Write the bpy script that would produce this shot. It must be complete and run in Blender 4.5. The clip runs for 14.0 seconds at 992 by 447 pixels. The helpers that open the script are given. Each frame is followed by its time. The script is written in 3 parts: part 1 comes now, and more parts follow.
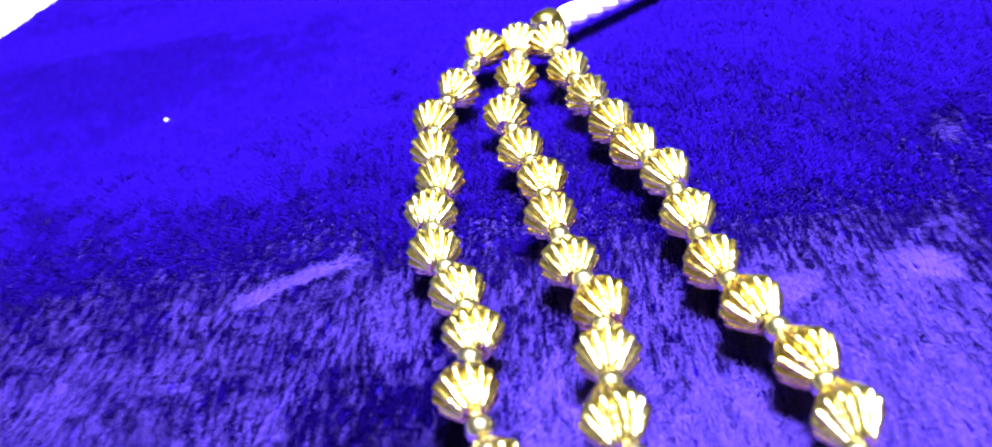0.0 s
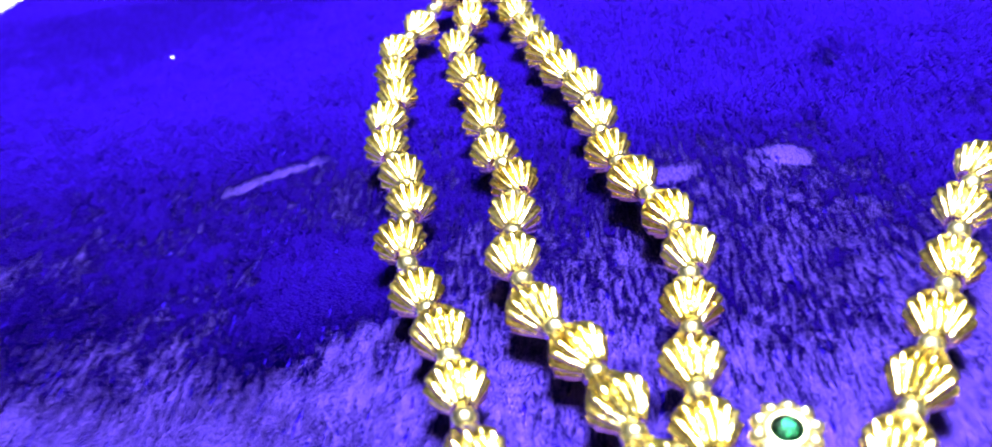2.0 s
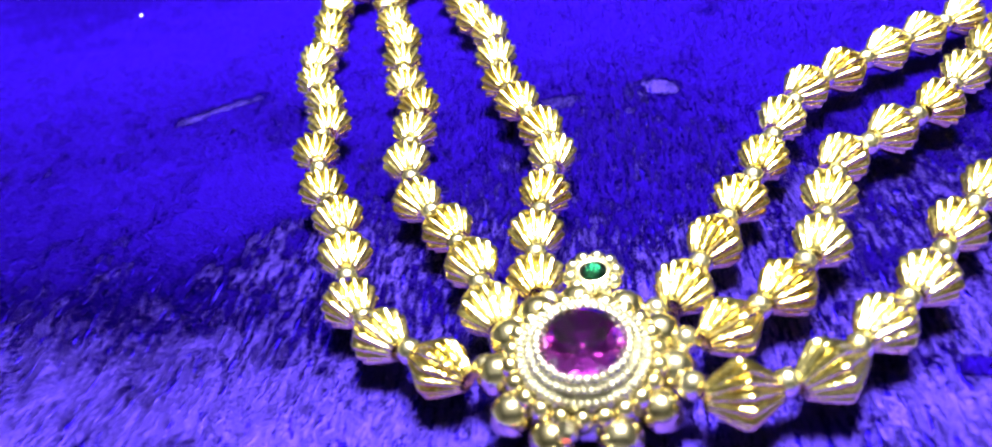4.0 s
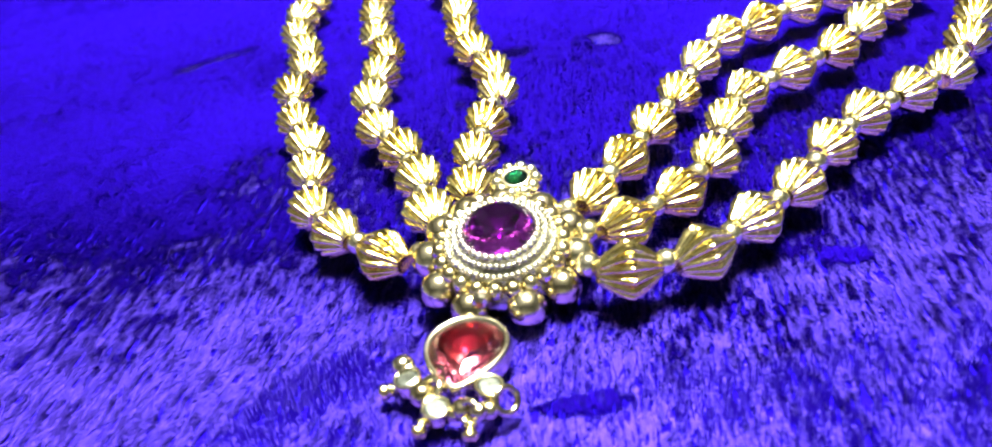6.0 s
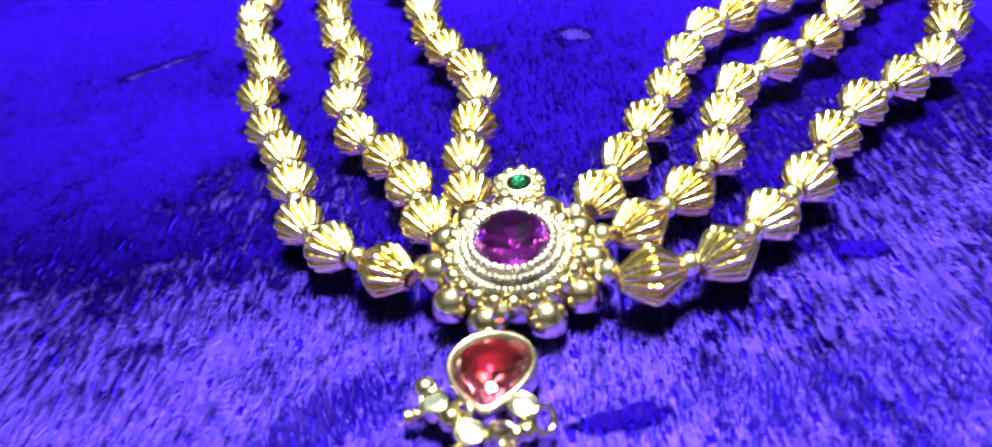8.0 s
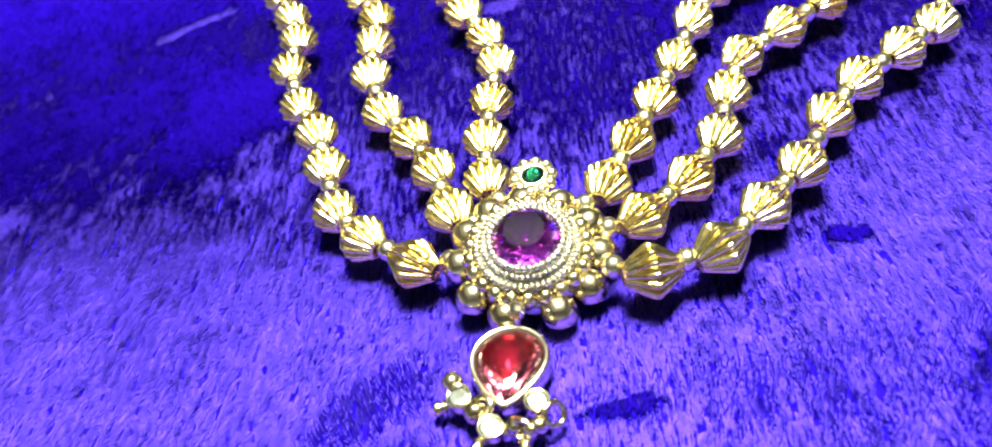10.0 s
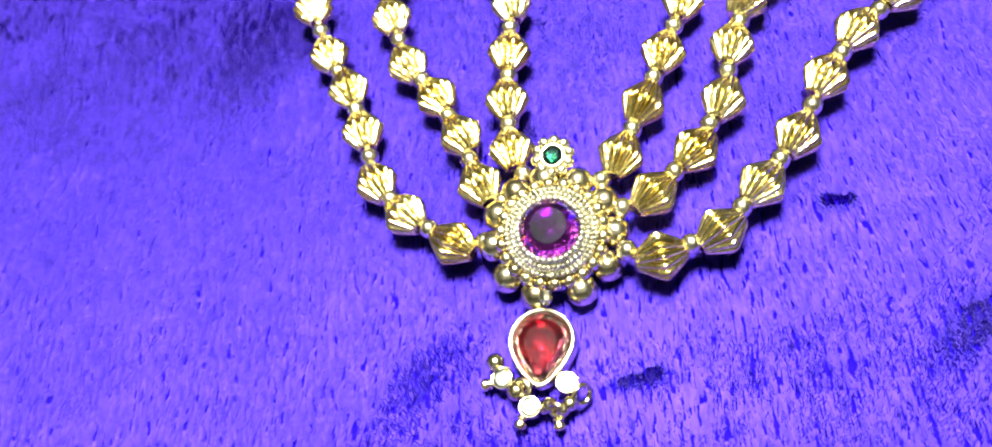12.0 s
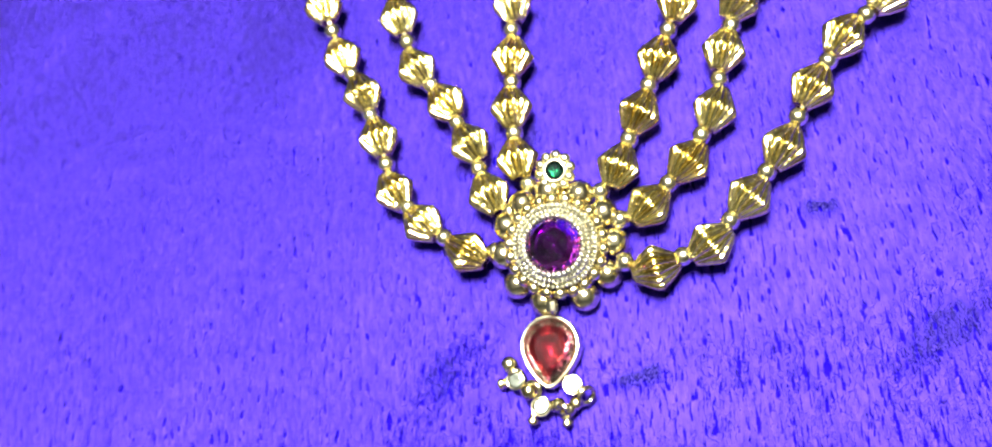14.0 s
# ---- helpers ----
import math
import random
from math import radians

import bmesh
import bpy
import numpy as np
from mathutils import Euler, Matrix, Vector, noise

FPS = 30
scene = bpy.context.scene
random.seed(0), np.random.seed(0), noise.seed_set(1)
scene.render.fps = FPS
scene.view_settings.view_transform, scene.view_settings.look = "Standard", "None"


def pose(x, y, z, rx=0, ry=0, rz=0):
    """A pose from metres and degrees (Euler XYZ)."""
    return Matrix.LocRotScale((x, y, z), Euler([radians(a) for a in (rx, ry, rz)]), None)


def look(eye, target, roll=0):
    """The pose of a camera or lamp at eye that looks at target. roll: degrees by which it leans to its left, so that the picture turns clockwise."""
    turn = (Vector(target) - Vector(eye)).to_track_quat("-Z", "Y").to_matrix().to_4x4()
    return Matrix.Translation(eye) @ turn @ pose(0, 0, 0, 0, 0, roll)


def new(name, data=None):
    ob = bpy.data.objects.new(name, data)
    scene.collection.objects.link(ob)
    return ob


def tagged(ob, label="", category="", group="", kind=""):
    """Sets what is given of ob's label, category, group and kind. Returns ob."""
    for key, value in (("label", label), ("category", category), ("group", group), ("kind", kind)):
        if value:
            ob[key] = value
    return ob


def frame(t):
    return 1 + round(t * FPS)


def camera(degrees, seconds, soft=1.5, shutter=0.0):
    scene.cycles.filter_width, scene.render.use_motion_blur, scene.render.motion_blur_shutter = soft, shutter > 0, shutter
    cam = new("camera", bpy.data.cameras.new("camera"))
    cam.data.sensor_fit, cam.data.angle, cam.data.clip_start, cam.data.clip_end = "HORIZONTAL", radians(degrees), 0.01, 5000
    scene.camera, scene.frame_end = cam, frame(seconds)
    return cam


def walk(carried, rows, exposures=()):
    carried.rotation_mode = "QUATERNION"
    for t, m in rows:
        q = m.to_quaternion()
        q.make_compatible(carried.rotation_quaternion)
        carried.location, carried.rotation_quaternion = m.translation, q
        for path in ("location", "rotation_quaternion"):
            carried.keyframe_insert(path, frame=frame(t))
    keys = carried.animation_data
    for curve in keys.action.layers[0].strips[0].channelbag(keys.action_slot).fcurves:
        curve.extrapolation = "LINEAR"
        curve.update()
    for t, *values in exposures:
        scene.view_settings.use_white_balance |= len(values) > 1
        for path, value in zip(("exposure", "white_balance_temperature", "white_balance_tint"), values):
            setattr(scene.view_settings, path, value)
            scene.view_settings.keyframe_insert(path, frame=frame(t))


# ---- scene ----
cam = camera(51.8, 14.0, soft=2.0)
PATH = [
    (0, (0.00627, -0.00067, 0.08232), (-0.00070, 0.05772, 0.04435), -10.1),
    (0.5, (0.00959, -0.01162, 0.08152), (0.00228, 0.04690, 0.04382), -10.1),
    (1, (0.01239, -0.01971, 0.08306), (0.00487, 0.03861, 0.04505), -10.0),
    (1.5, (0.01505, -0.02429, 0.08355), (0.00746, 0.03399, 0.04550), -10.2),
    (2, (0.01957, -0.03350, 0.08369), (0.01152, 0.02474, 0.04568), -10.2),
    (2.5, (0.02261, -0.03819, 0.08327), (0.01453, 0.02002, 0.04526), -10.1),
    (3, (0.02779, -0.04519, 0.08323), (0.01957, 0.01302, 0.04526), -10.2),
    (3.2, (0.03042, -0.04946, 0.08302), (0.02212, 0.00882, 0.04515), -10.1),
    (5.3, (0.04512, -0.07291, 0.08229), (0.03668, -0.01460, 0.04449), -10.0),
    (5.5, (0.04673, -0.07578, 0.08264), (0.03805, -0.01754, 0.04483), -10.1),
    (6, (0.05009, -0.08491, 0.08260), (0.04067, -0.02678, 0.04473), -10.0),
    (6.5, (0.04851, -0.08803, 0.08015), (0.04018, -0.02986, 0.04214), -9.1),
    (7, (0.04459, -0.08351, 0.08229), (0.03791, -0.02566, 0.04347), -9.2),
    (7.5, (0.04018, -0.08005, 0.08274), (0.03542, -0.02205, 0.04385), -9.4),
    (8, (0.03685, -0.07882, 0.08260), (0.03350, -0.02086, 0.04351), -9.1),
    (8.2, (0.03630, -0.07844, 0.08194), (0.03318, -0.02051, 0.04277), -8.7),
    (10.3, (0.04491, -0.07522, 0.11267), (0.03661, -0.02594, 0.06366), -15.2),
    (10.5, (0.04529, -0.07228, 0.11711), (0.03678, -0.02450, 0.06664), -16.1),
    (11, (0.04809, -0.06986, 0.12880), (0.03780, -0.02667, 0.07466), -19.0),
    (11.5, (0.05149, -0.06143, 0.14070), (0.03952, -0.02349, 0.08306), -23.6),
    (12, (0.05446, -0.04865, 0.15026), (0.04134, -0.01579, 0.08988), -28.6),
    (12.5, (0.05789, -0.04109, 0.15670), (0.04378, -0.01214, 0.09454), -32.8),
    (13, (0.05964, -0.03497, 0.16030), (0.04483, -0.01022, 0.09653), -36.2),
    (13.5, (0.06682, -0.02653, 0.16807), (0.04932, -0.00354, 0.10434), -44.7),
    (14, (0.06857, -0.02146, 0.17472), (0.05061, -0.00102, 0.11022), -48.8),
]
EXPOSURES = [(0.0, 0.28), (3.0, 0.18), (5.5, 0.03), (11.0, -0.03), (14.0, -0.45)]
walk(cam, [(t, look(eye, target, roll)) for t, eye, target, roll in PATH], EXPOSURES)

cam.data.dof.use_dof = True
cam.data.dof.focus_distance, cam.data.dof.aperture_fstop = 0.154, 26

# ---- light ----
world = bpy.data.worlds.new("room_air")
scene.world = world
world.use_nodes = True
world.node_tree.nodes["Background"].inputs[0].default_value = (0.9, 0.95, 1.0, 1)
world.node_tree.nodes["Background"].inputs[1].default_value = 0.0


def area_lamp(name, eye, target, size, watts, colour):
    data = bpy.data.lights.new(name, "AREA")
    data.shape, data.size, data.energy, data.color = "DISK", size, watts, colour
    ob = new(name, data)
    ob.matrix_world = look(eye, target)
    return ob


# Unseen key light; its place is inferred from shadows and highlights.
area_lamp("key_lamp", (0.10, 0.11, 0.60), (0.033, 0.055, 0), 0.18, 80.0, (1.0, 0.98, 0.95))
# Unseen fill, added so upward-facing metal reflects a pale area overhead.
area_lamp("ceiling_fill_light", (0.0, 0.35, 1.72), (0.0, 0.35, 0), 1.0, 3.2, (0.94, 1.0, 0.93))

# ---- materials ----
MM = 0.001


def material(name, colour, rough=0.5, metal=0.0):
    m = bpy.data.materials.new(name)
    m.use_nodes = True
    nt = m.node_tree
    b = nt.nodes["Principled BSDF"]
    b.inputs["Base Color"].default_value = (*colour, 1)
    b.inputs["Roughness"].default_value = rough
    b.inputs["Metallic"].default_value = metal
    return m, nt, b


def noise_node(nt, scale, detail=3.0):
    co = nt.nodes.new("ShaderNodeTexCoord")
    n = nt.nodes.new("ShaderNodeTexNoise")
    n.inputs["Scale"].default_value, n.inputs["Detail"].default_value = scale, detail
    nt.links.new(co.outputs["Object"], n.inputs["Vector"])
    return n


def ramp_node(nt, source, stops):
    r = nt.nodes.new("ShaderNodeValToRGB")
    while len(r.color_ramp.elements) < len(stops):
        r.color_ramp.elements.new(0.5)
    for e, (at, c) in zip(r.color_ramp.elements, stops):
        e.position, e.color = at, (*c, 1)
    nt.links.new(source, r.inputs[0])
    return r


def metal(name, light, deep, rough, bump=0.15, scale=900.0):
    """Plated metal: tone and polish vary from piece to piece and over each piece, with fine casting marks."""
    m, nt, b = material(name, light, rough, 1.0)
    n = noise_node(nt, scale * 0.35)
    info = nt.nodes.new("ShaderNodeObjectInfo")
    add = nt.nodes.new("ShaderNodeMath")
    add.operation = "MULTIPLY_ADD"
    nt.links.new(info.outputs["Random"], add.inputs[0])
    add.inputs[1].default_value = 0.35
    nt.links.new(n.outputs["Fac"], add.inputs[2])
    r = ramp_node(nt, add.outputs[0], [(0.35, deep), (0.75, light)])
    nt.links.new(r.outputs[0], b.inputs["Base Color"])
    g = nt.nodes.new("ShaderNodeMapRange")
    g.inputs["To Min"].default_value, g.inputs["To Max"].default_value = rough * 0.7, rough * 1.5
    nt.links.new(n.outputs["Fac"], g.inputs["Value"])
    nt.links.new(g.outputs[0], b.inputs["Roughness"])
    fine = noise_node(nt, scale, 2.0)
    bp = nt.nodes.new("ShaderNodeBump")
    bp.inputs["Strength"].default_value, bp.inputs["Distance"].default_value = bump, 0.00025
    nt.links.new(fine.outputs["Fac"], bp.inputs["Height"])
    nt.links.new(bp.outputs[0], b.inputs["Normal"])
    return m


GOLD = metal("polished_gold_plate", (0.91, 0.79, 0.32), (0.78, 0.57, 0.12), 0.10, 0.6, 1300.0)
PALE = metal("pale_champagne_gold", (0.72, 0.67, 0.45), (0.58, 0.52, 0.31), 0.17)
SILVERY = metal("whitish_antique_gold", (0.54, 0.53, 0.42), (0.28, 0.26, 0.17), 0.22, 0.5)
BALL_GOLD = metal("champagne_gold_plate", (0.74, 0.66, 0.40), (0.56, 0.46, 0.21), 0.13, 0.15)


def gem(name, colour, deep, rough=0.03):
    m, nt, b = material(name, colour, rough)
    b.inputs["IOR"].default_value = 1.54
    b.inputs["Transmission Weight"].default_value = 1.0
    n = noise_node(nt, 260.0, 1.0)
    r = ramp_node(nt, n.outputs["Fac"], [(0.4, deep), (0.62, colour)])
    nt.links.new(r.outputs[0], b.inputs["Base Color"])
    return m


PURPLE = gem("purple_glass_stone", (0.60, 0.06, 0.74), (0.42, 0.025, 0.55))
RED = gem("rose_red_glass_stone", (0.93, 0.26, 0.42), (0.82, 0.13, 0.29))
GREEN = gem("emerald_green_glass_stone", (0.01, 0.18, 0.20), (0.005, 0.09, 0.12))
MIRROR = metal("pale_tin_foil", (0.42, 0.46, 0.36), (0.30, 0.34, 0.25), 0.2, 0.2)
BACK_FOIL = metal("bright_backing_foil", (0.90, 0.90, 0.90), (0.84, 0.84, 0.84), 0.06, 0.05)


def velvet_material(name, tint, sheen, glow):
    m, nt, b = material(name, tint, 0.75)
    n = noise_node(nt, 1.0, 3.0)                      # streaks along the comb, over broader mottling
    scale = nt.nodes.new("ShaderNodeMapping")
    scale.inputs["Scale"].default_value = (1100.0, 330.0, 200.0)
    nt.links.new(n.inputs["Vector"].links[0].from_socket, scale.inputs["Vector"])
    nt.links.new(scale.outputs[0], n.inputs["Vector"])
    lo, hi = [c * 0.72 for c in tint], [min(1, c * 1.28) for c in tint]
    r = ramp_node(nt, n.outputs["Fac"], [(0.3, lo), (0.7, hi)])
    nt.links.new(r.outputs[0], b.inputs["Base Color"])
    geo = nt.nodes.new("ShaderNodeNewGeometry")
    tone = nt.nodes.new("ShaderNodeMapRange")
    tone.inputs["To Min"].default_value, tone.inputs["To Max"].default_value = 0.90, 1.10
    nt.links.new(geo.outputs["Random Per Island"], tone.inputs["Value"])
    mul = nt.nodes.new("ShaderNodeVectorMath")
    mul.operation = "SCALE"
    nt.links.new(r.outputs[0], mul.inputs[0])
    nt.links.new(tone.outputs[0], mul.inputs["Scale"])
    nt.links.new(mul.outputs[0], b.inputs["Base Color"])
    b.inputs["Specular IOR Level"].default_value = 0.5 * sheen
    b.inputs["Sheen Weight"].default_value = sheen
    b.inputs["Sheen Roughness"].default_value = 0.4
    b.inputs["Sheen Tint"].default_value = (0.75, 0.65, 1.0, 1)
    if glow:
        thin = nt.nodes.new("ShaderNodeBsdfTranslucent")
        thin.inputs["Color"].default_value = (0.013, 0.0015, 0.26, 1)
        mix = nt.nodes.new("ShaderNodeMixShader")
        mix.inputs[0].default_value = glow
        nt.links.new(b.outputs[0], mix.inputs[1])
        nt.links.new(thin.outputs[0], mix.inputs[2])
        nt.links.new(mix.outputs[0], nt.nodes["Material Output"].inputs["Surface"])
    return m


PILE = velvet_material("royal_blue_velvet_pile", (0.041, 0.019, 0.285), 0.10, 0.33)
# Backing is darker than the pile dye: shade between fibres put into its colour.
SHADED_WEAVE = velvet_material("velvet_backing_gap_shade", (0.003, 0.0008, 0.09), 0.0, 0.0)
CORD = material("white_cotton_cord", (0.80, 0.80, 0.76), 0.85)[0]
LAMINATE, nt_lam, b_lam = material("white_laminate", (0.78, 0.80, 0.80), 0.35)
nt_lam.links.new(ramp_node(nt_lam, noise_node(nt_lam, 14.0).outputs["Fac"], [(0.3, (0.40, 0.45, 0.46)), (0.7, (0.46, 0.51, 0.52))]).outputs[0], b_lam.inputs["Base Color"])
PLASTER, nt_pl, b_pl = material("grey_white_wall_paint", (0.6, 0.6, 0.6), 0.9)
nt_pl.links.new(ramp_node(nt_pl, noise_node(nt_pl, 3.0, 6.0).outputs["Fac"], [(0.3, (0.28, 0.28, 0.27)), (0.7, (0.34, 0.34, 0.33))]).outputs[0], b_pl.inputs["Base Color"])
# The ceiling is out of view and whitened to add glow from overhead.
WHITEWASH, nt_ww, b_ww = material("white_ceiling_paint", (0.8, 0.8, 0.8), 0.9)
nt_ww.links.new(ramp_node(nt_ww, noise_node(nt_ww, 3.0, 6.0).outputs["Fac"], [(0.3, (0.76, 0.76, 0.75)), (0.7, (0.82, 0.82, 0.81))]).outputs[0], b_ww.inputs["Base Color"])
STEEL = metal("painted_steel", (0.5, 0.5, 0.5), (0.4, 0.4, 0.4), 0.4, 0.05, 60.0)


# ---- building helpers ----
def mesh_of(name, bm, mat, smooth=True):
    me = bpy.data.meshes.new(name)
    bm.to_mesh(me)
    bm.free()
    me.materials.append(mat)
    if smooth:
        me.polygons.foreach_set("use_smooth", [True] * len(me.polygons))
    return me


def part(name, data, parent, at=None, label="", mat=None, smooth=True):
    """One mesh object under a thing or a part; data is a bmesh or a mesh to share."""
    me = data if isinstance(data, bpy.types.Mesh) else mesh_of(name, data, mat, smooth)
    ob = new(name, me)
    ob.parent = parent
    if at is not None:
        ob.matrix_local = at
    return tagged(ob, label)


def thing(name, label, category, at=None, group="", kind=""):
    ob = new(name)
    ob.empty_display_size = 0.01
    if at is not None:
        ob.matrix_world = at
    return tagged(ob, label, category, group, kind)


def lathe(profile, segs=24, bm=None, close=False):
    """Turns (radius, height) pairs round z."""
    bm = bm or bmesh.new()
    rings = [[bm.verts.new((r * math.cos(2 * math.pi * k / segs), r * math.sin(2 * math.pi * k / segs), z)) for k in range(segs)] for r, z in profile]
    for a, b in zip(rings, rings[1:] + ([rings[0]] if close else [])):
        for k in range(segs):
            bm.faces.new((a[k], a[(k + 1) % segs], b[(k + 1) % segs], b[k]))
    if not close:
        bm.faces.new(rings[0][::-1])
        bm.faces.new(rings[-1])
    return bm


def ball_mesh(name, r, mat, hole=0.0, segs=16, rings=10):
    pts = [(math.sin(a) * r, -math.cos(a) * r) for a in np.linspace(0.12 + hole, math.pi - 0.12 - hole, rings)]
    return mesh_of(name, lathe(pts, segs), mat)


def torus_mesh(name, big, small, mat, segs=32, sides=10):
    pts = [(big + small * math.cos(a), small * math.sin(a)) for a in np.linspace(0, 2 * math.pi, sides, endpoint=False)]
    return mesh_of(name, lathe(pts, segs, close=True), mat)


def box_bm(x0, x1, y0, y1, z0, z1, bevel=0.0):
    bm = bmesh.new()
    bmesh.ops.create_cube(bm, size=1)
    for v in bm.verts:
        v.co = ((x0 + x1) / 2 + v.co.x * (x1 - x0), (y0 + y1) / 2 + v.co.y * (y1 - y0), (z0 + z1) / 2 + v.co.z * (z1 - z0))
    if bevel:
        bmesh.ops.bevel(bm, geom=bm.edges[:], offset=bevel, segments=2, affect="EDGES")
    return bm


def tube_bm(points, r, sides=8):
    """A round wire through the points."""
    bm = bmesh.new()
    pts = [Vector(p) for p in points]
    rings = []
    for i, p in enumerate(pts):
        way = (pts[min(i + 1, len(pts) - 1)] - pts[max(i - 1, 0)]).normalized()
        q = way.to_track_quat("Z", "Y").to_matrix()
        rings.append([bm.verts.new(p + q @ Vector((r * math.cos(2 * math.pi * k / sides), r * math.sin(2 * math.pi * k / sides), 0))) for k in range(sides)])
    for a, b in zip(rings, rings[1:]):
        for k in range(sides):
            bm.faces.new((a[k], a[(k + 1) % sides], b[(k + 1) % sides], b[k]))
    bm.faces.new(rings[0][::-1])
    bm.faces.new(rings[-1])
    return bm


def value_noise(x, y, cell, seed):
    """Smooth random field, about -1 to 1."""
    table = np.random.RandomState(seed).uniform(-1, 1, (256, 256))
    gx, gy = x / cell, y / cell
    ix, iy = np.floor(gx).astype(int), np.floor(gy).astype(int)
    fx, fy = gx - ix, gy - iy
    fx, fy = fx * fx * (3 - 2 * fx), fy * fy * (3 - 2 * fy)
    at = lambda a, b: table[a % 256, b % 256]
    return (at(ix, iy) * (1 - fx) + at(ix + 1, iy) * fx) * (1 - fy) + (at(ix, iy + 1) * (1 - fx) + at(ix + 1, iy + 1) * fx) * fy


# ---- unseen room, added to close the place and tone the reflections ----
ROOM = (-1.6, 1.7, -1.5, 1.9, -0.78, 1.75)


def room():
    x0, x1, y0, y1, z0, z1 = ROOM
    w = 0.1
    for name, box in (("wall_north", (x0, x1, y1, y1 + w, z0, z1)), ("wall_south", (x0, x1, y0 - w, y0, z0, z1)),
                      ("wall_east", (x1, x1 + w, y0 - w, y1 + w, z0, z1)), ("wall_west", (x0 - w, x0, y0 - w, y1 + w, z0, z1)),
                      ("floor", (x0 - w, x1 + w, y0 - w, y1 + w, z0 - w, z0)), ("ceiling", (x0 - w, x1 + w, y0 - w, y1 + w, z1, z1 + w))):
        ob = new(name, mesh_of(name, box_bm(*box), PLASTER, False))
        ob.data.materials[0] = WHITEWASH if name == "ceiling" else PLASTER
        tagged(ob, "unseen plain matt grey-white room surface, added to shape reflections", name.split("_")[0], kind="structure")


room()

# ---- table ----
TABLE_TOP = -0.0022


def table():
    t = thing("table", "white laminate table under the blue velvet cloth", "table", pose(0.02, 0.12, TABLE_TOP))
    part("tabletop", box_bm(-0.6, 0.6, -0.4, 0.4, -0.028, 0, 0.003), t, mat=LAMINATE, smooth=False)
    leg = mesh_of("leg", box_bm(-0.02, 0.02, -0.02, 0.02, ROOM[4] - TABLE_TOP, -0.028, 0.002), STEEL, False)
    for x in (-0.55, 0.55):
        for y in (-0.35, 0.35):
            part("leg", leg, t, pose(x, y, 0))


table()

# ---- velvet cloth: a backing sheet with standing pile ----
EDGE = Vector((-0.1360, 0.2485))       # a point of the far-left hem
TURN_CLOTH = -11.9                     # degrees by which the hem leans


def cloth_height(x, y):
    """Soft unevenness of the laid cloth, in metres."""
    return 0.0004 * value_noise(x, y, 0.05, 3) + 0.00018 * value_noise(x, y, 0.017, 4) - 0.0003


# strokes of brushed pile, placed and leaned so light and dark patches fit the camera's view: x, y, half length, half
# width, turn in degrees (all in mm), and the lean it takes, in degrees
STROKES = [
    (-92, 200, 56, 44, 0, 24), (-70, 78, 22, 10, 15, 51), (-22, 82, 16, 10, 60, 46), (-62, 50, 18, 8, 10, 53), (-32, 48, 22, 18, 0, 53), (-85, 228, 70, 9, 8, 58),
    (92, 4, 7, 3.4, 20, 22), (42, 2.5, 4.5, 1.6, 10, 16), (77, 27.5, 3.2, 1.5, 0, 20), (26, 47, 5, 3, 70, 30),
    (-38, 117.8, 8, 2, 28, 70), (46.5, 106.5, 3.6, 3, 30, 72), (29, 105.6, 4, 2.4, 10, 66), (60, 140, 7, 2.4, 60, 62), (-60, 150, 20, 6, 15, 46),
]
# tracts where the pile stands against the comb and looks deep from straight above, placed to fit the camera's view: x,
# y, half length, half width (mm), turn in degrees, share of fibres
AGAINST = [(12, 9.5, 8, 4, 42, 0.65), (3, 0, 10, 5, 48, 0.55), (72, -13, 50, 12, 4, 0.32), (22, -13, 20, 10, 0, 0.6), (84, 4, 20, 6, 8, 0.2), (112, 12, 14, 14, 0, 0.35), (52, 3, 14, 4, 0, 0.25)]
LEAN_PILE = 60.0
ROW = 0.00175                          # spacing of the woven rows of tufts


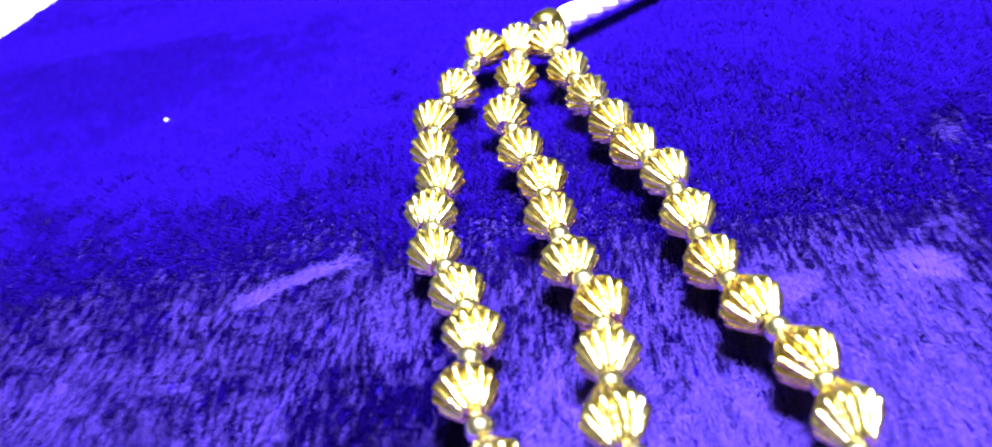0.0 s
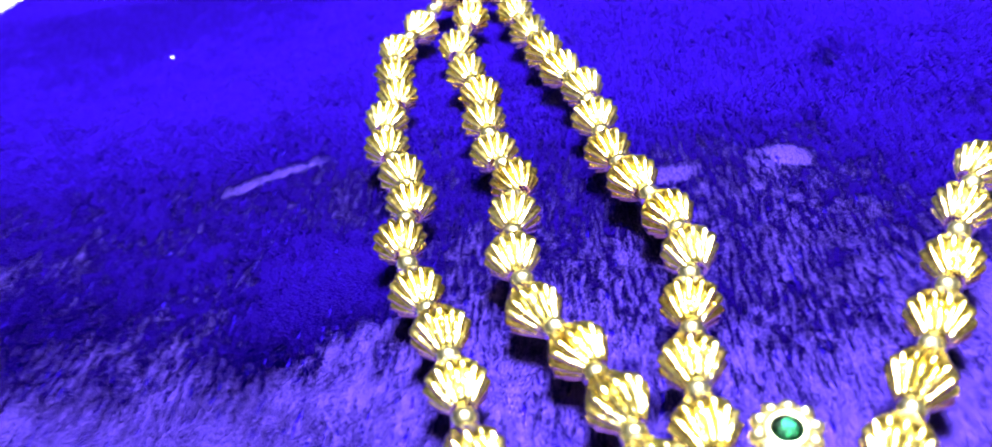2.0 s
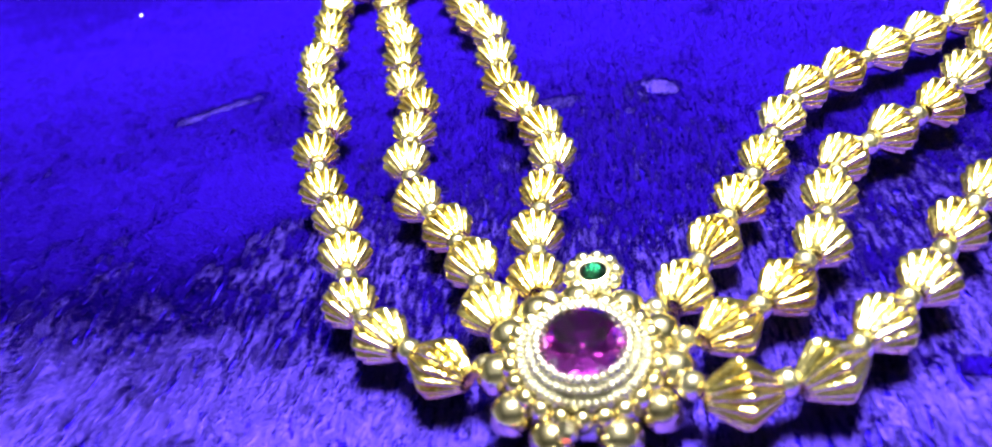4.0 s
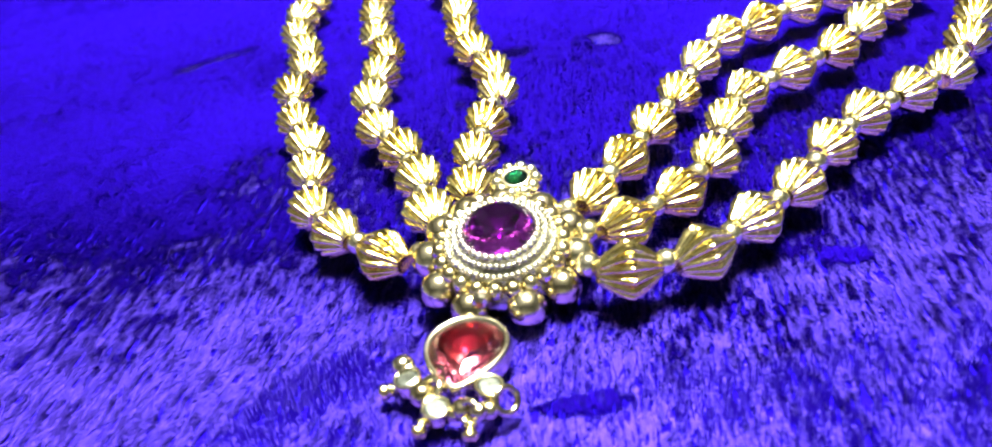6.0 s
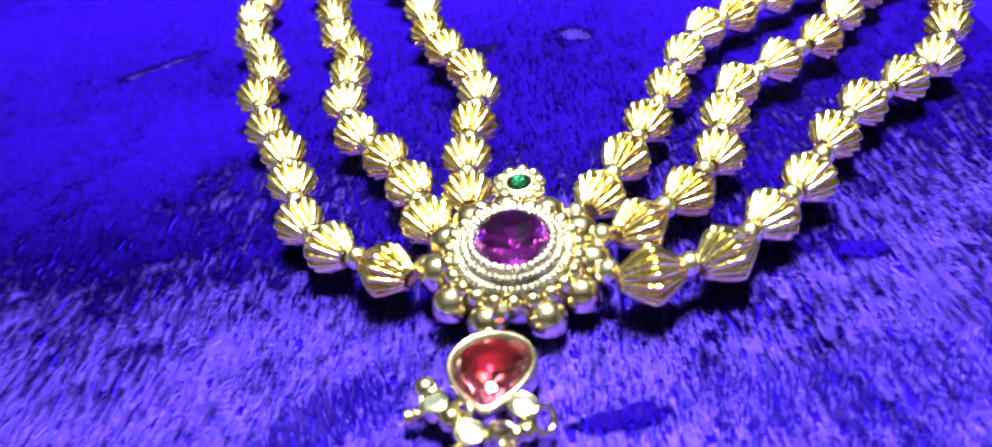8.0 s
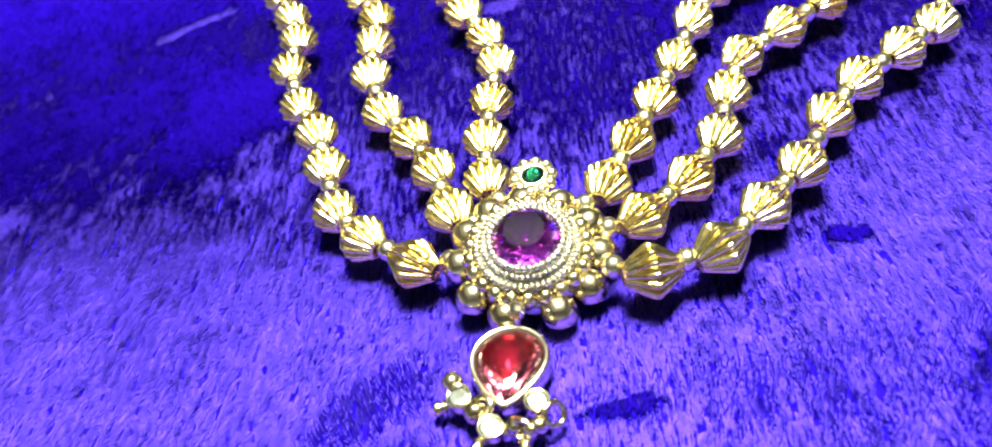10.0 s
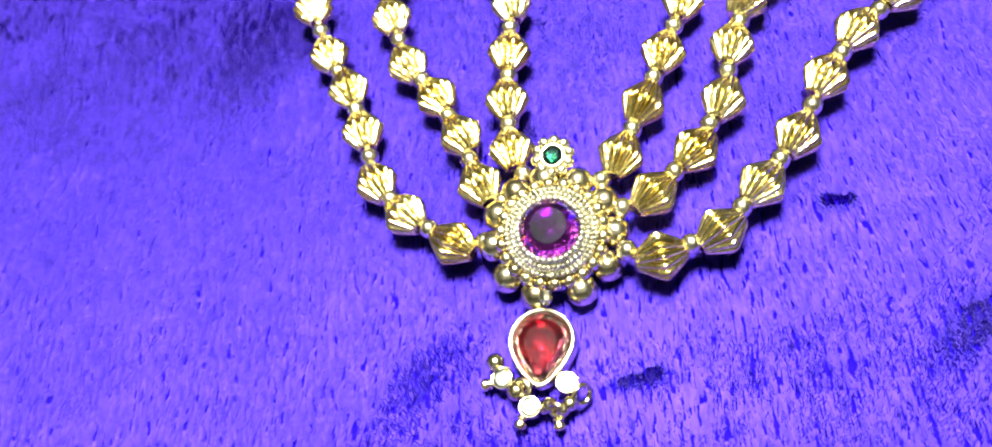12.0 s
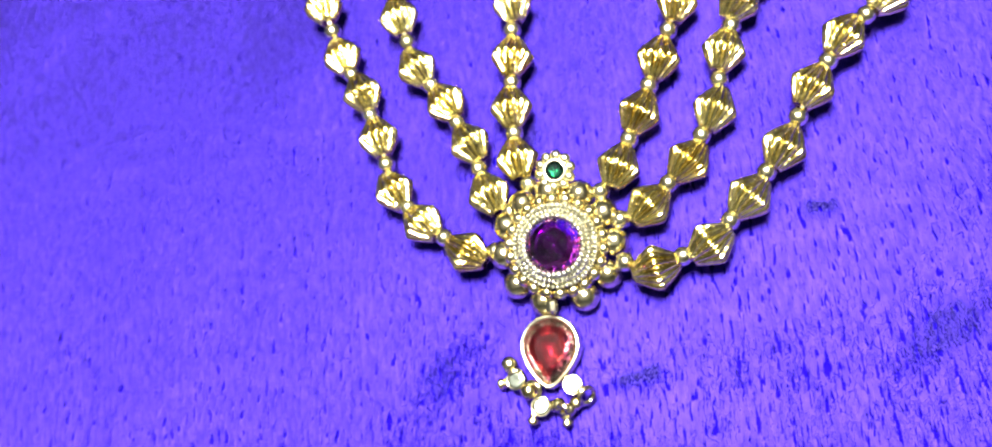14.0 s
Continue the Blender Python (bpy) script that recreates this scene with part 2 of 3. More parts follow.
def velvet_pile(x, y, length, width):
    """Fibre blades as one triangle each, combed towards the near side of the table; arrays in metres."""
    rs = np.random.RandomState(11)
    n = len(x)
    far = np.clip((y - 0.012) / 0.070, 0, 1)
    base = LEAN_PILE - 6 * far * far * (3 - 2 * far)      # flatter at the near side, so near and far tones fit the camera's view
    clump = value_noise(x / 0.00042, y / 0.0021, 1.0, 12)
    fuzz = 0.4 * value_noise(x, y, 0.005, 8) + 0.35 * value_noise(x, y * 0.5, 0.0013, 14)
    mottle = 6 * value_noise(x, y, 0.022, 5) + 5 * value_noise(x, y, 0.006, 6) + 3 * value_noise(x, y, 0.0022, 15)
    lean = base + (1 - 0.45 * far) * (11 * clump + mottle) + rs.normal(0, 2.5, n)
    thin = np.zeros(n)                                    # where fibres are left out to show the dark backing
    for cx, cy, a, b, turn, to in STROKES:
        c, s = math.cos(radians(turn)), math.sin(radians(turn))
        dx, dy = x * 1000 - cx, y * 1000 - cy
        d = np.hypot((c * dx + s * dy) / a, (c * dy - s * dx) / b) + fuzz
        w = np.clip((1.6 - d) / 1.2, 0, 1)
        w = w * w * (3 - 2 * w) * 0.92
        lean = lean * (1 - w) + (to + 0.35 * (lean - base)) * w
    patchy = np.clip(1.0 + 1.0 * value_noise(x, y * 0.6, 0.0042, 31) + 0.8 * value_noise(x / 0.0005, y / 0.002, 1.0, 32), 0, 1)
    for cx, cy, a, b, turn, share in AGAINST:
        c, s = math.cos(radians(turn)), math.sin(radians(turn))
        dx, dy = x * 1000 - cx, y * 1000 - cy
        w = np.clip((1.35 - np.hypot((c * dx + s * dy) / a, (c * dy - s * dx) / b) - 0.8 * fuzz) / 0.6, 0, 1) * patchy * share
        lean = np.where(rs.uniform(0, 1, n) < w, -2 + 0.25 * (lean - base), lean)
        thin = np.maximum(thin, 0.45 * w)
    lean = np.radians(lean)
    head = np.radians(-90 + 5 * value_noise(x, y, 0.03, 9) + 3 * value_noise(x, y, 0.004, 10) + rs.normal(0, 3, n))
    z = cloth_height(x, y)
    length = length * rs.uniform(0.75, 1.15, n)
    ux, uy = np.cos(head), np.sin(head)
    side = np.array([-uy, ux]) * width * rs.uniform(0.6, 1.3, n) / 2
    tip = np.array([x + ux * np.sin(lean) * length, y + uy * np.sin(lean) * length, z + np.cos(lean) * length])
    co = np.empty((n, 3, 3))
    co[:, 0] = np.array([x - side[0], y - side[1], z]).T
    co[:, 1] = np.array([x + side[0], y + side[1], z]).T
    co[:, 2] = tip.T

    def gap(t):
        """Small partings between tufts, most of them along the woven rows."""
        gx, gy = x + (tip[0] - x) * t, y + (tip[1] - y) * t
        return value_noise(gx / 0.00030, gy / 0.00115, 1.0, 13) > 0.60 + 0.35 * far - 0.16 * np.cos(2 * math.pi * gx / ROW)

    return co[~(gap(0.15) | gap(0.5) | gap(0.85) | (rs.uniform(0, 1, n) < thin))]


def blades_mesh(name, co, mat):
    n = len(co)
    me = bpy.data.meshes.new(name)
    me.vertices.add(n * 3)
    me.vertices.foreach_set("co", co.astype(np.float32).ravel())
    me.loops.add(n * 3)
    me.loops.foreach_set("vertex_index", np.arange(n * 3, dtype=np.int32))
    me.polygons.add(n)
    me.polygons.foreach_set("loop_start", np.arange(0, n * 3, 3, dtype=np.int32))
    me.update(calc_edges=True)
    me.materials.append(mat)
    return me


def jittered(x0, x1, y0, y1, step, seed):
    rs = np.random.RandomState(seed)
    gx, gy = np.meshgrid(np.arange(x0, x1, step), np.arange(y0, y1, step))
    gx, gy = gx.ravel(), gy.ravel()
    return gx + rs.uniform(-0.5, 0.5, len(gx)) * step, gy + rs.uniform(-0.5, 0.5, len(gy)) * step


def inside_cloth(x, y):
    a = radians(TURN_CLOTH)
    return (x - EDGE.x) * math.cos(a) + (y - EDGE.y) * math.sin(a) > 0.0005


def velvet_cloth():
    cloth = thing("velvet_cloth", "royal blue velvet cloth with brushed pile laid on the table", "cloth")
    bm = bmesh.new()
    nx, ny, wide, deep = 110, 130, 0.42, 0.50
    turn = Matrix.Rotation(radians(TURN_CLOTH), 2)
    rows = []
    for j in range(ny + 1):
        row = []
        for i in range(nx + 1):
            p = EDGE + turn @ Vector((wide * i / nx, deep * (j / ny - 0.70)))
            row.append(bm.verts.new((p.x, p.y, float(cloth_height(np.array(p.x), np.array(p.y))))))
        rows.append(row)
    for a, b in zip(rows, rows[1:]):
        for i in range(nx):
            bm.faces.new((a[i], a[i + 1], b[i + 1], b[i]))
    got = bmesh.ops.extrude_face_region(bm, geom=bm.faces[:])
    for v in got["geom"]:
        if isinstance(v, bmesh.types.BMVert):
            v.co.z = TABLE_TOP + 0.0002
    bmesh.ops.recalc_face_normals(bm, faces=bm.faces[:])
    part("backing", bm, cloth, label="woven blue backing with the shade between fibres painted in", mat=SHADED_WEAVE)
    near = jittered(-0.098, 0.118, -0.026, 0.120, 0.00021, 21)
    far = jittered(-0.155, 0.140, 0.120, 0.285, 0.00031, 22)
    left = jittered(-0.150, -0.098, 0.040, 0.120, 0.00042, 23)
    for (x, y), long, wide in ((near, 0.0018, 0.00020), (far, 0.0020, 0.00029), (left, 0.0024, 0.00040)):
        keep = inside_cloth(x, y)
        tagged(part("nap", blades_mesh("nap", velvet_pile(x[keep], y[keep], long, wide), PILE), cloth, label="short combed velvet pile"), kind="stuff")


velvet_cloth()

# ---- necklace ----
BEAD_R, BEAD_HALF, BEAD_Z = 4.0 * MM, 4.15 * MM, 5.8 * MM
CENTRE = Vector((32.5, 25.4, 0)) * MM     # axis of the rosette

# bead centres of each strand from the rosette outwards, in mm
STRANDS = {
    "left_inner": [26.6, 43.4, 26.5, 53.5, 27.6, 63.6, 28.6, 74.5, 26.8, 83.8, 22.7, 93.6, 19.5, 103.2, 18.1, 114.1, 16.4, 124.9, 12.7, 133.7, 9.8, 142.2, 6.6, 153.0, 3.9, 163.7, 0.8, 174.4],
    "left_middle": [20.8, 37.7, 17.8, 48.2, 13.8, 57.3, 8.6, 65.7, 5.6, 77.2, 5.6, 87.8, 5.3, 96.7, 1.9, 106.4, -0.2, 117.6, -1.3, 127.4, -4.3, 136.8, -6.9, 149.4, -5.2, 163.0, -4.3, 175.5],
    "left_outer": [15.7, 27.7, 7.5, 34.6, 2.4, 41.6, -0.1, 53.0, -2.8, 62.7, -6.9, 71.5, -10.3, 83.5, -10.0, 93.8, -12.3, 102.4, -16.0, 111.9, -17.3, 121.6, -16.4, 130.4, -18.1, 139.5, -18.8, 150.6, -15.4, 161.1, -10.9, 174.0],
    "right_inner": [44.7, 38.5, 49.5, 47.9, 54.2, 57.3, 59.1, 67.6, 63.6, 78.4, 68.9, 87.3, 75.8, 92.4, 84.2, 97.7, 91.2, 102.3, 99.5, 108.0],
    "right_middle": [49.0, 30.6, 56.7, 37.3, 62.5, 45.7, 65.6, 56.3, 69.6, 65.0, 77.9, 71.4, 86.4, 77.9, 92.8, 87.0, 99.0, 94.6, 105.0, 102.5],
    "right_outer": [48.8, 19.5, 58.4, 22.1, 65.8, 29.1, 72.7, 36.7, 79.0, 46.5, 85.5, 54.4, 94.0, 60.6, 101.0, 66.2, 106.5, 75.9, 110.8, 85.3, 113.5, 95.5],
}


def fluted_bead(name, seed):
    """A hollow double-cone bead of pressed metal, with rounded flutes that run from hole to hole, slightly dented."""
    rng = random.Random(seed)
    bm = bmesh.new()
    flutes, per = 14, 8
    segs = flutes * per
    prof = [(0.20, -0.90), (0.30, -1.0), (0.37, -0.97), (0.50, -0.80), (0.66, -0.59), (0.82, -0.36), (0.94, -0.17), (0.99, -0.06), (1.0, 0.0)]
    prof += [(r, -z) for r, z in prof[-2::-1]]
    swell = [rng.uniform(0.94, 1.05) for _ in range(flutes)]
    dent, deep = rng.uniform(0, 6.28), rng.uniform(0.02, 0.07)
    rings = []
    for r, z in prof:
        ring = []
        depth = 0.34 * min(1.0, max(0.0, (r - 0.24) / 0.30)) * (0.72 + 0.28 * (1 - abs(z)))
        for k in range(segs):
            a = 2 * math.pi * k / segs
            f = abs(math.sin(a * flutes / 2)) ** 0.7
            rr = BEAD_R * r * (1 - depth * (1 - f * swell[k // per])) * (1 - deep * max(0.0, math.cos(a - dent)) ** 3)
            ring.append(bm.verts.new((rr * math.cos(a), rr * math.sin(a), BEAD_HALF * z)))
        rings.append(ring)
    for a, b in zip(rings, rings[1:]):
        for k in range(segs):
            bm.faces.new((a[k], a[(k + 1) % segs], b[(k + 1) % segs], b[k]))
    bm.faces.new(rings[0][::-1])
    bm.faces.new(rings[-1])
    return mesh_of(name, bm, GOLD)


def along(p, way, spin=0.0):
    return Matrix.Translation(p) @ way.to_track_quat("Z", "Y").to_matrix().to_4x4() @ Matrix.Rotation(spin, 4, "Z")


def necklace():
    rng = random.Random(5)
    neck = thing("necklace", "three-strand gold bead necklace with a jewelled pendant lying on blue velvet", "necklace")
    bead_meshes = [fluted_bead("bead", k) for k in range(5)]
    spacer_mesh = ball_mesh("spacer_bead", 1.7 * MM, PALE)
    for key, flat in STRANDS.items():
        pts = [Vector((flat[i] * MM, flat[i + 1] * MM, BEAD_Z + rng.uniform(-0.25, 0.25) * MM)) for i in range(0, len(flat), 2)]
        if key.startswith("left"):
            pts[-1].z += 1.5 * MM
        strand = new("strand")
        strand.empty_display_size = 0.01
        strand.parent = neck
        tagged(strand, "strand of fluted gold beads with small round spacers")
        out = (pts[0] - Vector((CENTRE.x, CENTRE.y, BEAD_Z))).normalized()
        start = pts[0] - out * 5.4 * MM
        line = [start] + pts
        part("thread", tube_bm([start - out * 1.5 * MM] + pts, 0.35 * MM, 6), strand, mat=CORD)
        for i, p in enumerate(pts):
            way = (line[min(i + 2, len(line) - 1)] - line[i]).normalized()
            way = (way + Vector((rng.uniform(-0.12, 0.12), rng.uniform(-0.12, 0.12), rng.uniform(-0.08, 0.08)))).normalized()
            part("bead", rng.choice(bead_meshes), strand, along(p, way, rng.uniform(0, 6.28)))
        part("spacer_bead", spacer_mesh, strand, along(start, out))
        for a, b in zip(pts, pts[1:]):
            part("spacer_bead", spacer_mesh, strand, along((a + b) / 2, (b - a).normalized()))
    rosette(neck)
    side_flower(neck)
    drop(neck)


def brilliant(r, table, crown, pavilion, sides, mat, name):
    """A faceted round stone: table, crown, girdle and pavilion, flat facets."""
    bm = bmesh.new()
    ring = lambda rad, z, off: [bm.verts.new((rad * math.cos(2 * math.pi * (k + off) / sides), rad * math.sin(2 * math.pi * (k + off) / sides), z)) for k in range(sides)]
    t, mid, g = ring(table, crown, 0), ring((r + table) / 2 * 1.03, crown * 0.62, 0.5), ring(r, 0, 0)
    low = ring(r * 0.45, -pavilion * 0.6, 0.5)
    tip = bm.verts.new((0, 0, -pavilion))
    bm.faces.new(t)
    for k in range(sides):
        j = (k + 1) % sides
        bm.faces.new((t[k], mid[k], t[j]))
        bm.faces.new((mid[k - 1], g[k], mid[k], t[k]))
        bm.faces.new((mid[k], g[k], g[j]))
        bm.faces.new((g[k], low[k], g[j]))
        bm.faces.new((low[k - 1], low[k], g[k]))
        bm.faces.new((low[k], tip, low[(k + 1) % sides]))
    bmesh.ops.recalc_face_normals(bm, faces=bm.faces[:])
    return mesh_of(name, bm, mat, False)


def cup_foil(r, pavilion):
    """The bright foil seat under a round stone."""
    return lathe([(r * 0.2, -pavilion - 0.35 * MM), (r * 0.98, -0.3 * MM), (r, -0.12 * MM), (r * 0.94, -0.2 * MM), (r * 0.46, -pavilion * 0.6 - 0.14 * MM), (r * 0.05, -pavilion - 0.14 * MM)], 32)


def rosette(neck):
    ros = new("rosette")
    ros.parent = neck
    ros.matrix_local = Matrix.Translation(CENTRE + Vector((-0.2, 0.8, 0)) * MM) @ pose(0, 0, 5 * MM, 11, 2, 0) @ pose(0, 0, -5 * MM)
    tagged(ros, "domed gold rosette of balls and granules round a purple stone")
    big, grain = ball_mesh("ball", 2.6 * MM, BALL_GOLD, segs=24, rings=14), ball_mesh("granule", 1.22 * MM, BALL_GOLD)
    wire, claw = ball_mesh("wire_grain", 0.42 * MM, SILVERY, segs=8, rings=6), ball_mesh("claw", 0.55 * MM, SILVERY, segs=10, rings=7)
    for a in (60, 28, -4, -37, -70, -113, -146, 180, 150, 122, 92):
        part("ball", big, ros, pose(9.9 * MM * math.cos(radians(a)), 9.9 * MM * math.sin(radians(a)), 4.9 * MM, 20, 35, a))
    body = [(8.6, 2.6), (9.0, 4.5), (8.6, 6.2), (7.8, 7.2), (7.5, 7.9), (7.2, 8.4), (6.6, 8.7), (6.4, 9.1), (5.9, 9.4), (5.4, 9.8), (5.0, 9.9), (4.8, 9.4), (3.0, 7.4), (0.6, 6.9)]
    part("dome", lathe([(r * MM, z * MM) for r, z in body], 48), ros, mat=SILVERY, label="whitish gold stepped dome")
    for n, r, z, me, name in ((22, 8.25, 7.1, grain, "granule"), (56, 7.15, 8.55, wire, "wire_grain"), (50, 6.1, 9.35, wire, "wire_grain"), (36, 5.15, 10.0, claw, "claw")):
        for k in range(n):
            a = 2 * math.pi * (k + 0.3) / n
            part(name, me, ros, Matrix.Translation((r * MM * math.cos(a), r * MM * math.sin(a), z * MM)))
    seat = pose(0, 0, 10.2 * MM, 0, 0, 10)
    part("stone", brilliant(4.75 * MM, 2.9 * MM, 1.9 * MM, 2.2 * MM, 16, PURPLE, "stone"), ros, seat, "round faceted purple glass stone")
    part("foil_seat", cup_foil(4.75 * MM, 2.2 * MM), ros, seat, mat=BACK_FOIL)


def side_flower(neck):
    fl = new("flower")
    fl.parent = neck
    fl.matrix_local = pose(34.0 * MM, 38.7 * MM, 9.4 * MM, 12, 0, 6) @ pose(0, 0, -9.4 * MM)
    tagged(fl, "small gold flower cup with a green stone")
    cup = [(1.6, 3.0), (2.0, 5.0), (2.5, 7.2), (2.7, 9.0), (2.3, 9.5), (1.7, 9.3)]
    part("cup", lathe([(r * MM, z * MM) for r, z in cup], 32), fl, mat=GOLD)
    petal = ball_mesh("petal", 1.0 * MM, PALE)
    for k in range(10):
        a = 2 * math.pi * k / 10
        part("petal", petal, fl, pose(2.75 * MM * math.cos(a), 2.75 * MM * math.sin(a), 8.9 * MM))
    part("stone", brilliant(1.75 * MM, 1.0 * MM, 0.5 * MM, 0.8 * MM, 8, GREEN, "stone"), fl, pose(0, 0, 9.5 * MM), "round green glass stone")
    part("rim", torus_mesh("rim", 1.85 * MM, 0.3 * MM, PALE, 24, 8), fl, pose(0, 0, 9.5 * MM))
    part("neck", box_bm(-1.7 * MM, 1.7 * MM, -6.5 * MM, -1.5 * MM, 5.2 * MM, 8.0 * MM, 0.6 * MM), fl, mat=GOLD)


def pear(k, n, grow=0.0):
    """Outline of the drop, tip towards -y, in mm."""
    a = 2 * math.pi * k / n
    r = 4.85
    x, y = r * math.sin(a), r * math.cos(a)
    if y < 0:
        s = -y / r
        x, y = x * (1 - 0.42 * s ** 1.6), y * 1.42
    long = math.hypot(x, y)
    return x * (1 + grow / long), y * (1 + grow / long)


def pear_loft(levels, n=40):
    """Stacks pear outlines: (outset, height) pairs in mm."""
    bm = bmesh.new()
    rings = [[bm.verts.new((x * MM, y * MM, z * MM)) for x, y in (pear(k, n, g) for k in range(n))] for g, z in levels]
    for a, b in zip(rings, rings[1:]):
        for k in range(n):
            bm.faces.new((a[k], b[k], b[(k + 1) % n], a[(k + 1) % n]))
    bm.faces.new(rings[0])
    bm.faces.new(rings[-1][::-1])
    bmesh.ops.recalc_face_normals(bm, faces=bm.faces[:])
    return bm


def pear_brilliant(name, mat, n=16):
    """A pear-cut stone: table, star and kite facets down to the girdle, and a pavilion under it."""
    bm = bmesh.new()

    def ring(scale, z, off):
        pts = [pear(k + off, n, -0.5) for k in range(n)]
        return [bm.verts.new((px * scale * MM, (py * scale - 0.6 * (1 - scale)) * MM, z * MM)) for px, py in pts]

    t, mid, g = ring(0.60, 5.1, 0), ring(0.84, 4.75, 0.5), ring(1.0, 3.9, 0)
    low, tip = ring(0.55, 2.7, 0.5), bm.verts.new((0, -0.6 * MM, 1.9 * MM))
    bm.faces.new(t)
    for k in range(n):
        j = (k + 1) % n
        bm.faces.new((t[k], mid[k], t[j]))
        bm.faces.new((mid[k - 1], g[k], mid[k], t[k]))
        bm.faces.new((mid[k], g[k], g[j]))
        bm.faces.new((g[k], low[k], g[j]))
        bm.faces.new((low[k - 1], low[k], g[k]))
        bm.faces.new((low[k], tip, low[j]))
    bmesh.ops.recalc_face_normals(bm, faces=bm.faces[:])
    return mesh_of(name, bm, mat, False)


